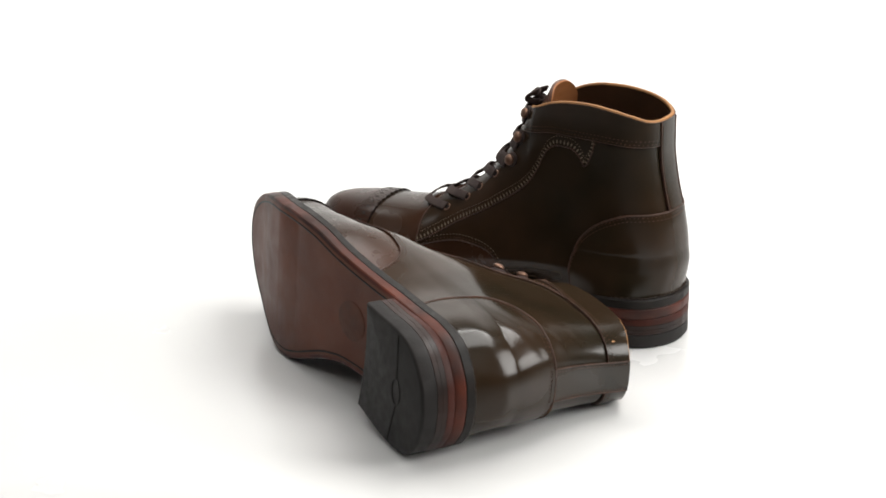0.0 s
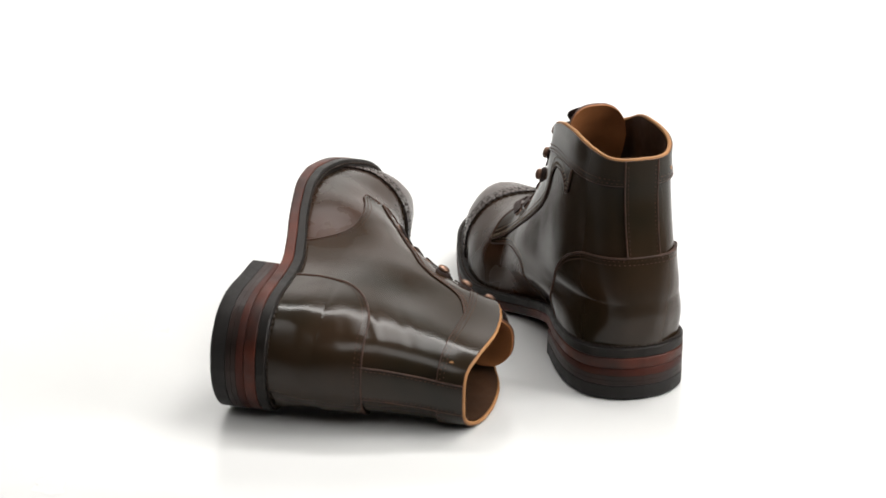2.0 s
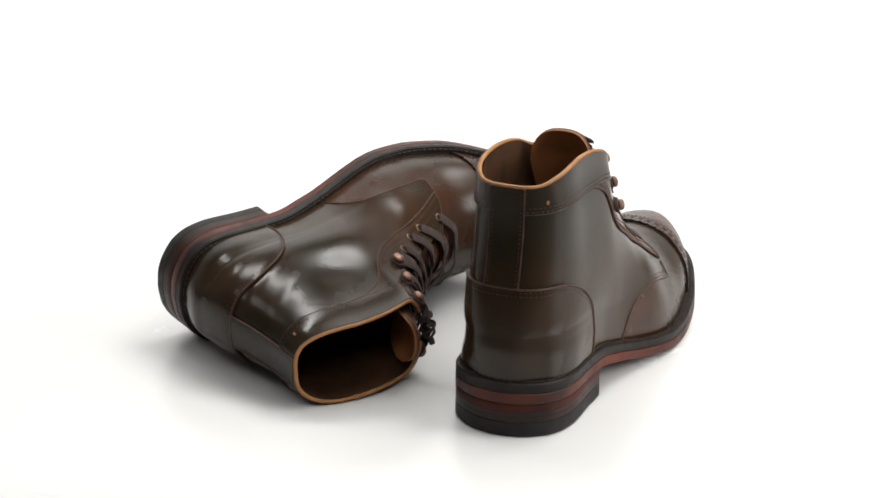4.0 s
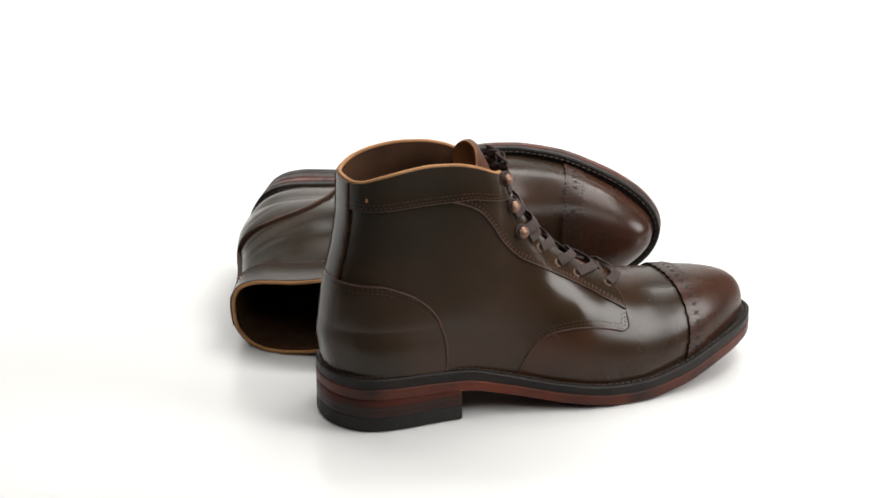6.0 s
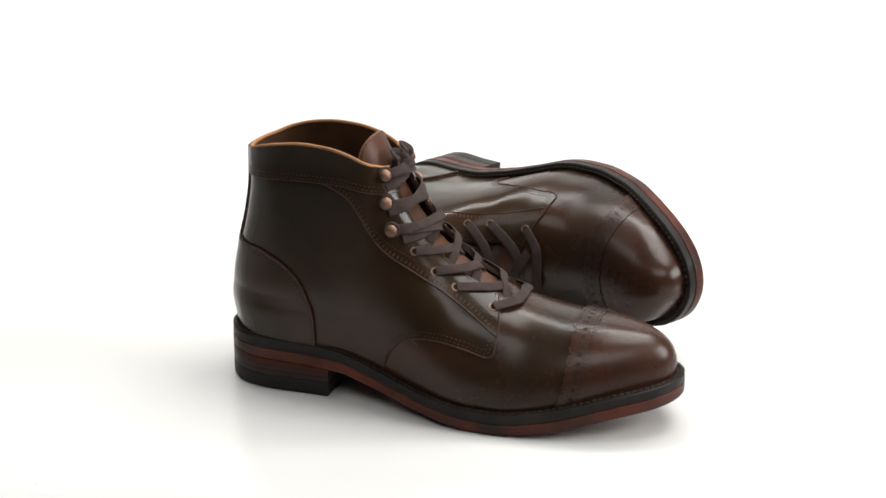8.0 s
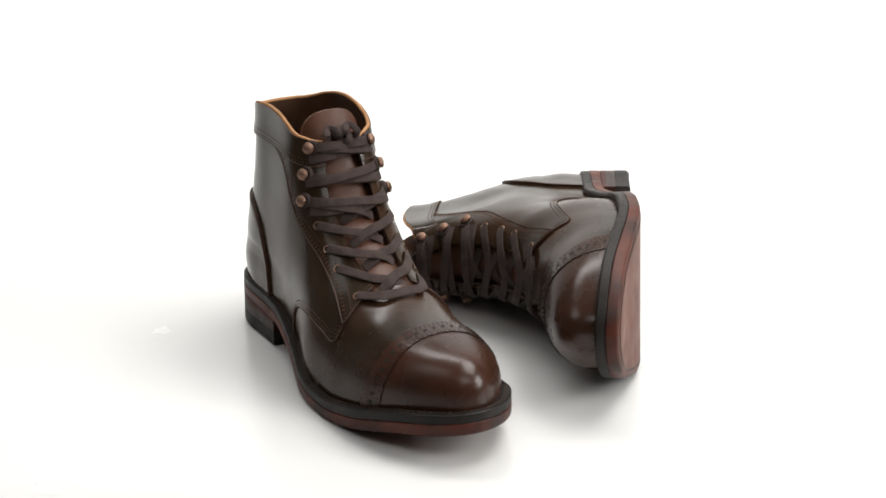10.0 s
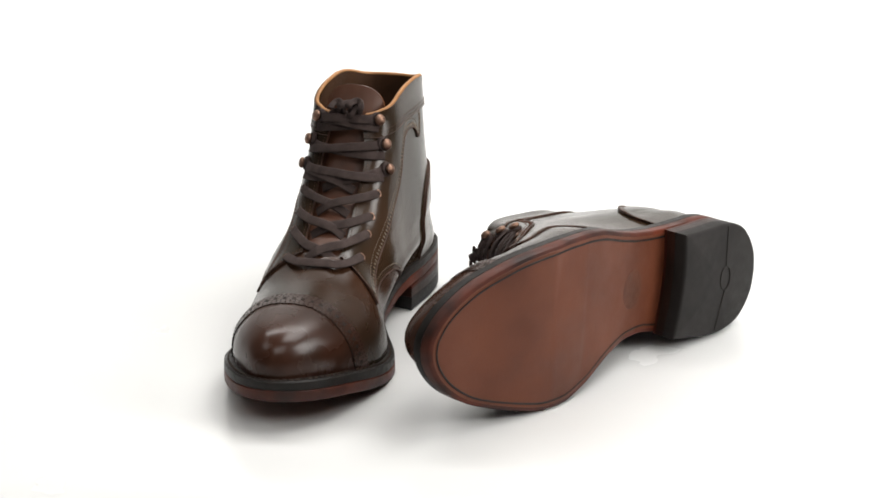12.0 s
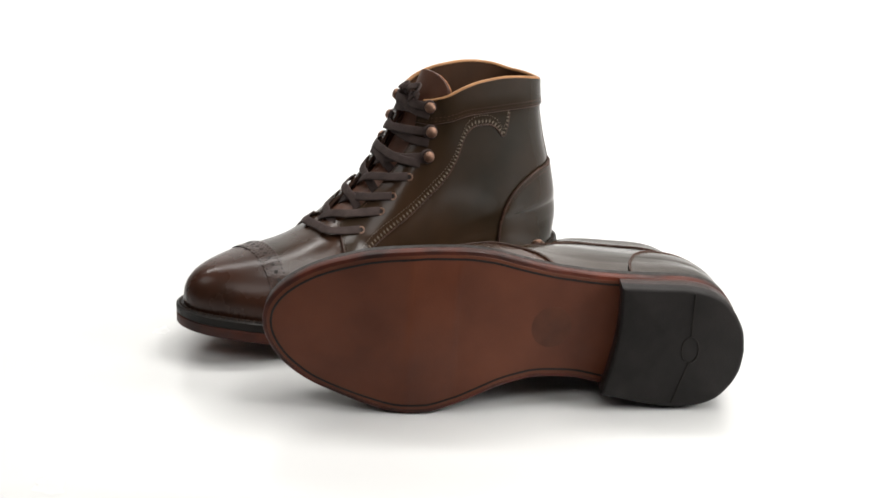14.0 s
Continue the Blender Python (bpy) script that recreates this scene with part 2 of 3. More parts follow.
def cut(verts, tris, f):
    """Keep the part of a triangle mesh where f(verts) > 0; verts may carry more columns after x, y, z."""
    v = f(verts)
    ins = v[tris] > 0
    count = ins.sum(1)
    keep = [tuple(t) for t in tris[count == 3]]
    extra, made = [], {}

    def mid(a, b):
        key = (min(a, b), max(a, b))
        if key not in made:
            s = v[a] / (v[a] - v[b])
            made[key] = len(verts) + len(extra)
            extra.append(verts[a] + (verts[b] - verts[a]) * s)
        return made[key]
    for t in tris[(count > 0) & (count < 3)]:
        poly = []
        for k in range(3):
            a, b = t[k], t[(k + 1) % 3]
            if v[a] > 0:
                poly.append(a)
            if (v[a] > 0) != (v[b] > 0):
                poly.append(mid(a, b))
        for k in range(1, len(poly) - 1):
            keep.append((poly[0], poly[k], poly[k + 1]))
    if extra:
        verts = np.concatenate([verts, np.array(extra)])
    tris = np.array(keep, int).reshape(-1, 3)
    used, back = np.unique(tris, return_inverse=True)
    return verts[used], back.reshape(-1, 3)


def iso(f, where=None):
    """Points with normals along the line f = 0 on the upper, as pairs of ends."""
    v = f(GRID)
    out = []
    for t in TRIS[(v[TRIS] > 0).any(1) & (v[TRIS] <= 0).any(1)]:
        ends = []
        for k in range(3):
            a, b = t[k], t[(k + 1) % 3]
            if (v[a] > 0) != (v[b] > 0):
                s = v[a] / (v[a] - v[b])
                ends.append(np.concatenate([GRID[a] + (GRID[b] - GRID[a]) * s, NORMAL[a] + (NORMAL[b] - NORMAL[a]) * s]))
        m = (ends[0] + ends[1]) / 2
        if where is None or where(m[None])[0] > 0:
            out.append(ends)
    return out


def chains(segments):
    """Join iso segments into polylines."""
    key = lambda p: tuple(np.round(p[:3] * 2e5).astype(int))
    at = {}
    for i, (a, b) in enumerate(segments):
        at.setdefault(key(a), []).append(i)
        at.setdefault(key(b), []).append(i)
    used, lines = set(), []
    starts = [i for i, s in enumerate(segments) if len(at[key(s[0])]) == 1 or len(at[key(s[1])]) == 1] + list(range(len(segments)))
    for i in starts:
        if i in used:
            continue
        used.add(i)
        a, b = segments[i]
        if len(at[key(a)]) > 1 and len(at[key(b)]) == 1:
            a, b = b, a
        line = [a, b]
        while True:
            nxt = [j for j in at[key(line[-1])] if j not in used]
            if not nxt:
                break
            used.add(nxt[0])
            p, q = segments[nxt[0]]
            line.append(q if key(p) == key(line[-1]) else p)
        lines.append(np.array(line))
    return lines


def spaced(line, step, start=0.0):
    d = np.concatenate([[0], np.cumsum(np.linalg.norm(np.diff(line[:, :3], axis=0), axis=1))])
    s = np.arange(start, d[-1], step)
    return np.stack([np.interp(s, d, line[:, k]) for k in range(line.shape[1])], 1)


BEND = curve((0, -0.0018), (0.06, -0.0016), (0.115, 0.0012), (0.15, 0.0014), (0.19, -0.0006), (0.22, -0.0014), (0.305, 0))  # the last is slightly curved


def settle(v):
    """The last's final measures: a slimmer, lower heel, a longer toe with less spring."""
    v = np.array(v, float)[:, :3].copy()
    x, y, z = v.T.copy()
    v[:, 0] = x * (1 - 0.045 * (1 - smooth(0.05, 0.12, y)) * (1 - smooth(0.045, 0.08, z)))
    v[:, 1] = y + 0.0025 * smooth(0.19, 0.305, y) + 0.0015 * (1 - smooth(0.0, 0.05, y)) * (1 - smooth(0.05, 0.10, z))
    v[:, 2] = z - 0.0027 * smooth(0.0, 0.03, z) * (1 - smooth(0.15, 0.25, y)) - np.minimum(0.0015, z * 0.9) * smooth(0.15, 0.25, y) - 0.0016 * smooth(0.24, 0.30, y)
    v[:, 2] -= 0.0026 * smooth(0.032, 0.058, z) * smooth(0.16, 0.20, y)
    v[:, 1] -= 0.0020 * smooth(0.065, 0.095, z) * smooth(0.09, 0.115, y)
    return v


def flip(verts, m):
    v = settle(verts)
    v[:, 0] = (v[:, 0] + BEND(v[:, 1])) * m
    if m < 0:  # the shaft of the lying boot sags to the floor and is pressed a little flat
        k = smooth(0.075, 0.165, v[:, 2])
        v[:, 0] = v[:, 0] * (1 - 0.10 * k) + 0.0107 * k
        v[:, 1] += 0.0031 * k
        v[:, 2] -= 0.0052 * smooth(0.12, 0.30, v[:, 1])
        fold = 2 * math.pi * (v[:, 2] + 0.55 * v[:, 1]) / 0.0150
        where = np.exp(-((v[:, 2] - 0.100) / 0.028) ** 2) * (1 - smooth(0.035, 0.075, v[:, 1])) * smooth(0.0, 0.02, -v[:, 0])
        v[:, 0] += 0.00016 * where * (np.sin(fold) + 0.5 * np.sin(1.63 * fold + 1.0))
        v[:, 0] += 0.0020 * np.exp(-((v[:, 2] - 0.108) / 0.016) ** 2 - ((v[:, 1] - 0.085) / 0.02) ** 2) * smooth(0.004, 0.024, -v[:, 0])
        v[:, 0] -= 0.0016 * smooth(0.14, 0.20, v[:, 1]) * smooth(0.03, 0.05, v[:, 0])
    return v


# regions of the upper, positive inside; p holds rows of x, y, z
GAP = curve((0.06, 0.0), (0.0725, 0.0), (0.0765, 0.0115), (0.085, 0.0135), (0.10, 0.0140), (0.125, 0.0150), (0.15, 0.0115), (0.175, 0.0115))
VAMP_LOW = curve((0.112, -0.02), (0.120, 0.026), (0.126, 0.0415), (0.1325, 0.0500), (0.145, 0.0555), (0.158, 0.0565), (0.175, 0.0543), (0.195, 0.0495), (0.22, 0.044))
COUNTER = curve((0.0, 0.0975), (0.012, 0.0975), (0.03, 0.0972), (0.045, 0.0925), (0.057, 0.0850), (0.0665, 0.0735), (0.0715, 0.058), (0.0735, 0.038), (0.0745, 0.0))
BAND = curve((0.0, 0.1425), (0.03, 0.1440), (0.06, 0.1458), (0.09, 0.1462), (0.105, 0.1440), (0.12, 0.141))
FACING = curve((0.056, 0.175), (0.0585, 0.145), (0.0610, 0.1335), (0.0650, 0.1265), (0.069, 0.1330), (0.0775, 0.1380), (0.0865, 0.1382), (0.0940, 0.1345), (0.0990, 0.127), (0.104, 0.1170), (0.1150, 0.1035), (0.1295, 0.0925), (0.1435, 0.0825), (0.172, 0.0650), (0.195, 0.052))

FACING_OUTER = curve((0.0, 0.175), (0.056, 0.152), (0.075, 0.1470), (0.088, 0.1428), (0.097, 0.1380), (0.1045, 0.1300), (0.112, 0.1185), (0.1236, 0.1060), (0.1385, 0.0970), (0.1522, 0.0885), (0.1805, 0.0715), (0.2, 0.060))


def in_gap(p):
    """Positive inside the lacing gap."""
    inside = GAP(p[:, 2]) - np.abs(p[:, 0])
    return np.minimum(np.minimum(inside, (p[:, 1] - 0.08)), p[:, 2] - 0.0725)


def in_cap(p):
    edge = 0.2365 + 0.0045 * (1 - ((p[:, 2] - 0.052) / 0.03) ** 2)
    teeth = 0.0012 * np.abs(((np.abs(p[:, 0]) * 0.9 + np.abs(p[:, 2] - 0.07) * 1.1) / 0.0030) % 2 - 1)
    return p[:, 1] - edge + teeth - 0.0004


def in_strip(p):
    """The pinked strip at the back of the cap."""
    teeth = 0.0010 * np.abs(((np.abs(p[:, 0]) * 0.9 + np.abs(p[:, 2] - 0.07) * 1.1) / 0.0030) % 2 - 1)
    return 0.0125 - in_cap_smooth(p) + teeth


def in_cap_smooth(p):
    return p[:, 1] - (0.2365 + 0.0045 * (1 - ((p[:, 2] - 0.052) / 0.03) ** 2))


def in_quarter(p):
    tip = 0.1962 - 3.4 * np.clip(p[:, 2] - 0.066, 0, 0.022) ** 1.5 - p[:, 1]
    return np.minimum(tip, p[:, 2] - VAMP_LOW(p[:, 1]))


def in_counter(p):
    return COUNTER(p[:, 1]) - p[:, 2]


def in_band(p):
    return p[:, 2] - BAND(p[:, 1])


def in_facing(p):
    return p[:, 2] - np.where(p[:, 0] > 0, FACING_OUTER(p[:, 1]), FACING(p[:, 1]))


def in_boot(p):
    """Positive below the collar's top line."""
    return COLLAR(p[:, 1]) - p[:, 2]


def in_stay(p):
    return np.minimum(np.minimum(0.0105 - np.abs(p[:, 0]), 0.06 - p[:, 1]), p[:, 2] - 0.088)


def layer(name, tests, thick, mat, parent, m, label="", rim=True, cut_edge=None):
    """A sheet of leather laid over the upper: where all tests are positive, with its cut edge."""
    verts, tris = np.concatenate([GRID, NORMAL], 1), TRIS
    for f in tests:
        verts, tris = cut(verts, tris, f)
    pos, nrm = verts[:, :3], verts[:, 3:]
    out = pos + nrm * thick
    k = len(out)
    count = {}
    for t in tris:
        for i in range(3):
            a, b = int(t[i]), int(t[(i + 1) % 3])
            e = (min(a, b), max(a, b))
            count[e] = count.get(e, 0) + 1
    edge = [e for e, c in count.items() if c == 1]
    faces = [tuple(t) for t in tris]
    if rim:
        faces += [(a, b, b + k, a + k) for a, b in edge]
        allv = np.concatenate([out, pos - nrm * 0.0004])
    else:
        allv = out
    return mesh_part(name, flip(allv, m), faces, mat, parent, label, sharp=50, rim=(len(tris), cut_edge or EDGE))


def stitches(name, f, thick, mat, parent, m, where=None, step=0.0028, long=0.0017, wide=0.00042, label=""):
    """A row of thread stitches along f = 0."""
    pieces = []
    for line in chains(iso(f, where)):
        if len(line) < 6:
            continue
        pts = spaced(line, step)
        for i in range(len(pts) - 1):
            a, n = pts[i], pts[i, 3:] / max(np.linalg.norm(pts[i, 3:]), 1e-9)
            t = pts[i + 1, :3] - a[:3]
            t = t / max(np.linalg.norm(t), 1e-9)
            s = np.cross(t, n)
            c = a[:3] + n * thick
            v = [c - t * long / 2, c + s * wide + n * 0.00005, c + t * long / 2, c - s * wide + n * 0.00005, c + n * 0.00042 + t * long * 0.22, c + n * 0.00042 - t * long * 0.22]
            pieces.append((v, [(0, 1, 5), (1, 4, 5), (1, 2, 4), (2, 3, 4), (3, 5, 4), (3, 0, 5)]))
    if not pieces:
        return None
    v, fc = joined(pieces)
    return mesh_part(name, flip(v, m), fc, mat, parent, label, sharp=80, kind="stuff")


def cord(name, f, thick, parent, m, where, radius=0.00055):
    """The turned edge of a leather piece: a fine raised line along f = 0."""
    pieces = []
    for line in chains(iso(f, where)):
        if len(line) < 6:
            continue
        pts = spaced(line, 0.0018)
        if len(pts) < 3:
            continue
        n = pts[:, 3:] / np.maximum(np.linalg.norm(pts[:, 3:], axis=1, keepdims=True), 1e-9)
        pieces.append(tube(pts[:, :3] + n * thick, radius, 6, ups=n))
    for v, fc in pieces:
        mesh_part(name, flip(v, m), fc, EDGE, parent, "russet raised seam edge", sharp=80)


def sole_outline(inset, count=150, end=None):
    """Outline of the sole as x, y rows, inset inwards."""
    half = count // 2
    s = 0.5 - 0.5 * np.cos(np.linspace(0, math.pi, half + 1))
    y = s * LENGTH
    pts = np.concatenate([np.stack([OUTER(y), y], 1), np.stack([-INNER(y), y], 1)[::-1][1:-1]])
    if inset:
        t = np.roll(pts, -1, 0) - np.roll(pts, 1, 0)
        t /= np.maximum(np.linalg.norm(t, axis=1, keepdims=True), 1e-9)
        for _ in range(2):
            t = t + np.roll(t, 1, 0) + np.roll(t, -1, 0)
            t /= np.maximum(np.linalg.norm(t, axis=1, keepdims=True), 1e-9)
        pts = pts + np.stack([-t[:, 1], t[:, 0]], 1) * (inset if np.cross(t[5], -pts[5] + [0, 0.15]) > 0 else -inset)
    return pts


def slab(rings):
    """A closed body through rings of points of equal count, capped by fans at both ends."""
    n = len(rings[0])
    verts = np.concatenate(rings)
    faces = []
    for j in range(len(rings) - 1):
        for i in range(n):
            k = (i + 1) % n
            faces.append((j * n + i, j * n + k, (j + 1) * n + k, (j + 1) * n + i))
    half = n // 2
    for base in (0, (len(rings) - 1) * n):
        for i in range(half):
            a, b, c, d = base + i, base + i + 1, base + (n - i - 1) % n, base + (n - i) % n
            f = [a, b, c, d] if len({a, b, c, d}) == 4 else list(dict.fromkeys([a, b, c, d]))
            if len(f) > 2:
                faces.append(tuple(f))
    return verts, faces


def sole_ring(inset, lift):
    p = sole_outline(inset)
    return np.column_stack([p, UNDER(p[:, 1]) + lift])


def heel_outline(inset, count=72):
    """The heel's outline: a horseshoe closed by a slightly hollow breast."""
    yo = (1 - np.cos(np.linspace(0, math.pi / 2, 30))) * 0.0825
    yi = (1 - np.cos(np.linspace(0, math.pi / 2, 30))) * 0.0900
    wide = curve(*HEEL_END, (0.065, 0.0405), (0.09, 0.0385))
    out, inn = np.stack([wide(yo), yo], 1), np.stack([-wide(yi) * (1 - 0.06 * smooth(0.05, 0.09, yi)), yi], 1)
    s = np.linspace(0, 1, 14)[1:-1]
    breast = out[-1] + (inn[-1] - out[-1]) * s[:, None]
    breast[:, 1] -= 0.004 * 4 * s * (1 - s)
    pts = np.concatenate([out, breast, inn[::-1][:-1]])
    c = np.array([0.0015, 0.045])
    return c + (pts - c) * (1 - inset / 0.042)


def heel_ring(inset, lift, top=False):
    p = heel_outline(inset)
    return np.column_stack([p, (UNDER(p[:, 1]) + lift) if top else np.full(len(p), lift)])


def fan_slab(rings):
    n = len(rings[0])
    verts = np.concatenate(rings + [rings[0].mean(0, keepdims=True), rings[-1].mean(0, keepdims=True)])
    faces = [(j * n + i, j * n + (i + 1) % n, (j + 1) * n + (i + 1) % n, (j + 1) * n + i) for j in range(len(rings) - 1) for i in range(n)]
    k = len(rings) * n
    faces += [(k, (i + 1) % n, i) for i in range(n)]
    faces += [(k + 1, k - n + i, k - n + (i + 1) % n) for i in range(n)]
    return verts, faces


def strip(points, width, lift, ups):
    """A narrow flat band along points, with ends: tube squeezed flat."""
    return tube(points, width / 2, 6, flat=lift / (width / 2), ups=ups)


EYE_ROWS = (0.0757, 0.0854, 0.0945, 0.1068, 0.1200, 0.1363, 0.1525)
EYE_X = (0.0241, 0.0247, 0.0246, 0.0254, 0.0268, 0.0238, 0.0192)


def on_front(x, z, lift):
    """A place on the boot's front at x and the level z, raised by lift, with its normal."""
    y = front_at(x, z)
    p = Vector((x, y, to_height(z, np.array(y))))
    e = 0.0015
    du = Vector((x + e, front_at(x + e, z), p.z)) - Vector((x - e, front_at(x - e, z), p.z))
    dz = Vector((x, front_at(x, z + e), p.z + e)) - Vector((x, front_at(x, z - e), p.z - e))
    n = du.cross(dz).normalized()
    if n.y < 0:
        n = -n
    return p + n * lift, n


def eye(row, side):
    return on_front(side * EYE_X[row], EYE_ROWS[row], 0.0018)


def ring_mesh(center, normal, radius, thick, count=14, sides=6, flat=1.0):
    q = normal.to_track_quat("Z", "Y").to_matrix()
    verts, faces = [], []
    for i in range(count):
        a = 2 * math.pi * i / count
        for k in range(sides):
            c = 2 * math.pi * k / sides
            r = radius + thick * math.cos(c)
            verts.append(center + q @ Vector((r * math.cos(a), r * math.sin(a), thick * flat * math.sin(c))))
    for i in range(count):
        for k in range(sides):
            j, l = (i + 1) % count, (k + 1) % sides
            faces.append((i * sides + k, j * sides + k, j * sides + l, i * sides + l))
    return verts, faces


def spun(center, normal, profile, count=14):
    """A turned body: profile rows of radius, height along the normal."""
    q = normal.to_track_quat("Z", "Y").to_matrix()
    verts, faces = [], []
    for r, h in profile:
        for i in range(count):
            a = 2 * math.pi * i / count
            verts.append(center + q @ Vector((r * math.cos(a), r * math.sin(a), h)))
    for j in range(len(profile) - 1):
        for i in range(count):
            k = (i + 1) % count
            faces.append((j * count + i, j * count + k, (j + 1) * count + k, (j + 1) * count + i))
    faces.append(tuple(range(count))[::-1])
    faces.append(tuple((len(profile) - 1) * count + i for i in range(count)))
    return verts, faces


def ribbon(points, ups, width=0.0062, thick=0.0012):
    """A flat lace along smooth points."""
    return tube(points, width / 2, 12, flat=thick / width, ups=ups, square=True)


def bezier(keys, steps=8):
    """A smooth line through the keys."""
    pts = [Vector(k) for k in keys]
    out = []
    for i in range(len(pts) - 1):
        p0, p1, p2, p3 = pts[max(i - 1, 0)], pts[i], pts[i + 1], pts[min(i + 2, len(pts) - 1)]
        for k in range(steps):
            t = k / steps
            out.append(0.5 * ((2 * p1) + (p2 - p0) * t + (2 * p0 - 5 * p1 + 4 * p2 - p3) * t * t + (3 * p1 - p0 - 3 * p2 + p3) * t**3))
    out.append(pts[-1])
    return out


def lace_run(row_a, side_a, row_b, side_b, lift, x_end=None, dip=0.0):
    """A lace from an eyelet over the front to another place; rows may lie between two eyelets; dip sinks its far end."""
    n, keys, ups = 8, [], []
    rows = np.arange(7)
    z0, z1 = np.interp(row_a, rows, EYE_ROWS), np.interp(row_b, rows, EYE_ROWS)
    x0, x1 = side_a * np.interp(row_a, rows, EYE_X), side_b * (np.interp(row_b, rows, EYE_X) if x_end is None else x_end)
    for i in range(n + 1):
        t = i / n
        z, x = z0 + (z1 - z0) * t, x0 + (x1 - x0) * t
        h = 0.0010 + lift * math.sin(math.pi * t) ** 0.6 - dip * max(t - 0.7, 0) / 0.3
        p, nn = on_front(x * 0.985, z, 0.0018 + h)
        if abs(x) < 0.013:
            q, nn = on_front(math.copysign(0.013, x), z, 0.0018 + h)
            p = Vector((p.x, min(p.y, q.y + 0.0010), p.z))
            nn = (nn + Vector((0, 0.9, 0.6))).normalized()
        keys.append(p)
        ups.append(nn)
    pts = bezier(keys, 3)
    full = []
    for i in range(len(pts)):
        t = i / (len(pts) - 1) * n
        k = min(int(t), n - 1)
        full.append(ups[k].lerp(ups[k + 1], t - k))
    return ribbon(pts, full)


def build_boot(name, m, label):
    """m = 1: right boot, -1: left boot."""
    boot = tagged(new(name), label, "boot", group="pair of boots")
    free = lambda p: -in_gap(p)
    # leather pieces of the upper
    vamp = layer("vamp", [lambda p: p[:, 1] - 0.095, lambda p: np.maximum(0.004 - in_quarter(p), np.minimum(0.016 - np.abs(p[:, 0]), 0.0835 - p[:, 2])), lambda p: np.maximum(-in_gap(p), 0.0835 - p[:, 2])], 0.0004, VAMP, boot, m, "smooth dark brown vamp")
    cap = layer("toe_cap", [in_cap], 0.0013, CAP, boot, m, "polished brown toe cap with pinked brogue edge", cut_edge=WELT)
    for side in (1, -1):
        half = lambda p: p[:, 0] * side
        quarter = layer("quarter", [half, in_quarter, free, in_boot], 0.0012, LEATHER, boot, m)
        ok = lambda p: np.minimum(np.minimum(half(p), free(p)), in_boot(p))
        stitches("quarter_stitching", lambda p: in_quarter(p) - 0.0020, 0.0012, SEAM, quarter, m, where=lambda p: np.minimum(ok(p), -in_facing(p)))
        # lit thread colour on the inner side, plain russet on the outer
        stitches("quarter_stitching", lambda p: in_quarter(p) - 0.0042, 0.0012, LIT_LADDER if side < 0 else SEAM, quarter, m, where=lambda p: np.minimum(ok(p), -in_facing(p)))
        facing = layer("lace_facing", [half, in_facing, in_quarter, free, in_boot], 0.0019, LEATHER, boot, m)
        stitches("facing_stitching", lambda p: in_facing(p) - 0.0026, 0.0019, LIT_LADDER if side < 0 else SEAM, facing, m, where=lambda p: np.minimum(ok(p), in_quarter(p) - 0.001), step=0.0029, long=0.0014, wide=0.0017)
        stitches("facing_stitching", lambda p: in_facing(p) - 0.0065, 0.0019, LIT_LADDER if side < 0 else SEAM, facing, m, where=lambda p: np.minimum(ok(p), in_quarter(p) - 0.001), step=0.0022, long=0.0013)
        stitches("facing_stitching", lambda p: -in_gap(p) - 0.0018, 0.0019, SEAM, facing, m, where=lambda p: np.minimum(np.minimum(half(p), in_boot(p)), in_quarter(p) - 0.002), step=0.0024, long=0.0015)
        stitches("facing_stitching", lambda p: in_quarter(p) - 0.0018, 0.0019, SEAM, facing, m, where=lambda p: np.minimum(ok(p), in_facing(p)), step=0.0024, long=0.0015)
        cord("seam_edge", in_quarter, 0.0012, quarter, m, lambda p: np.minimum(ok(p), -in_facing(p)))
        cord("seam_edge", in_quarter, 0.0019, facing, m, lambda p: np.minimum(ok(p), in_facing(p)))
        cord("seam_edge", in_facing, 0.0019, facing, m, lambda p: np.minimum(np.minimum(ok(p), in_quarter(p)), -in_band(p)))
        band = layer("collar_band", [half, in_band, free, in_boot], 0.0026, LEATHER, boot, m)
        cord("seam_edge", in_band, 0.0026, band, m, ok, 0.0003)
        stitches("band_stitching", lambda p: in_band(p) - 0.0016, 0.0026, SEAM, band, m, where=ok)
        stitches("band_stitching", lambda p: in_band(p) - 0.0040, 0.0026, SEAM, band, m, where=ok)
    counter = layer("heel_counter", [in_counter, lambda p: 0.1 - p[:, 1]], 0.0028, LEATHER, boot, m)
    stitches("counter_stitching", lambda p: in_counter(p) - 0.0018, 0.0028, SEAM, counter, m, where=lambda p: 0.1 - p[:, 1])
    stitches("counter_stitching", lambda p: in_counter(p) - 0.0042, 0.0028, SEAM, counter, m, where=lambda p: 0.1 - p[:, 1])
    cord("seam_edge", in_counter, 0.0028, counter, m, lambda p: 0.1 - p[:, 1], 0.0007)
    stay = layer("back_stay", [in_stay, in_boot, lambda p: -in_counter(p) + 0.003], 0.0031, LEATHER, boot, m)
    for side in (1, -1):
        stitches("stay_stitching", lambda p: 0.0088 - p[:, 0] * side, 0.0031, SEAM, stay, m, where=lambda p: np.minimum(np.minimum(np.minimum(0.05 - p[:, 1], p[:, 2] - 0.098), p[:, 0] * side), in_boot(p)))
    y = 0.0265
    w = float(half_width(np.array([y]), 0.150, 1)[0])
    tack = [Vector((w + 0.0029, y, 0.1498)), Vector((w + 0.0029, y, 0.1509)), Vector((w + 0.0029, y + 0.0002, 0.1520))]
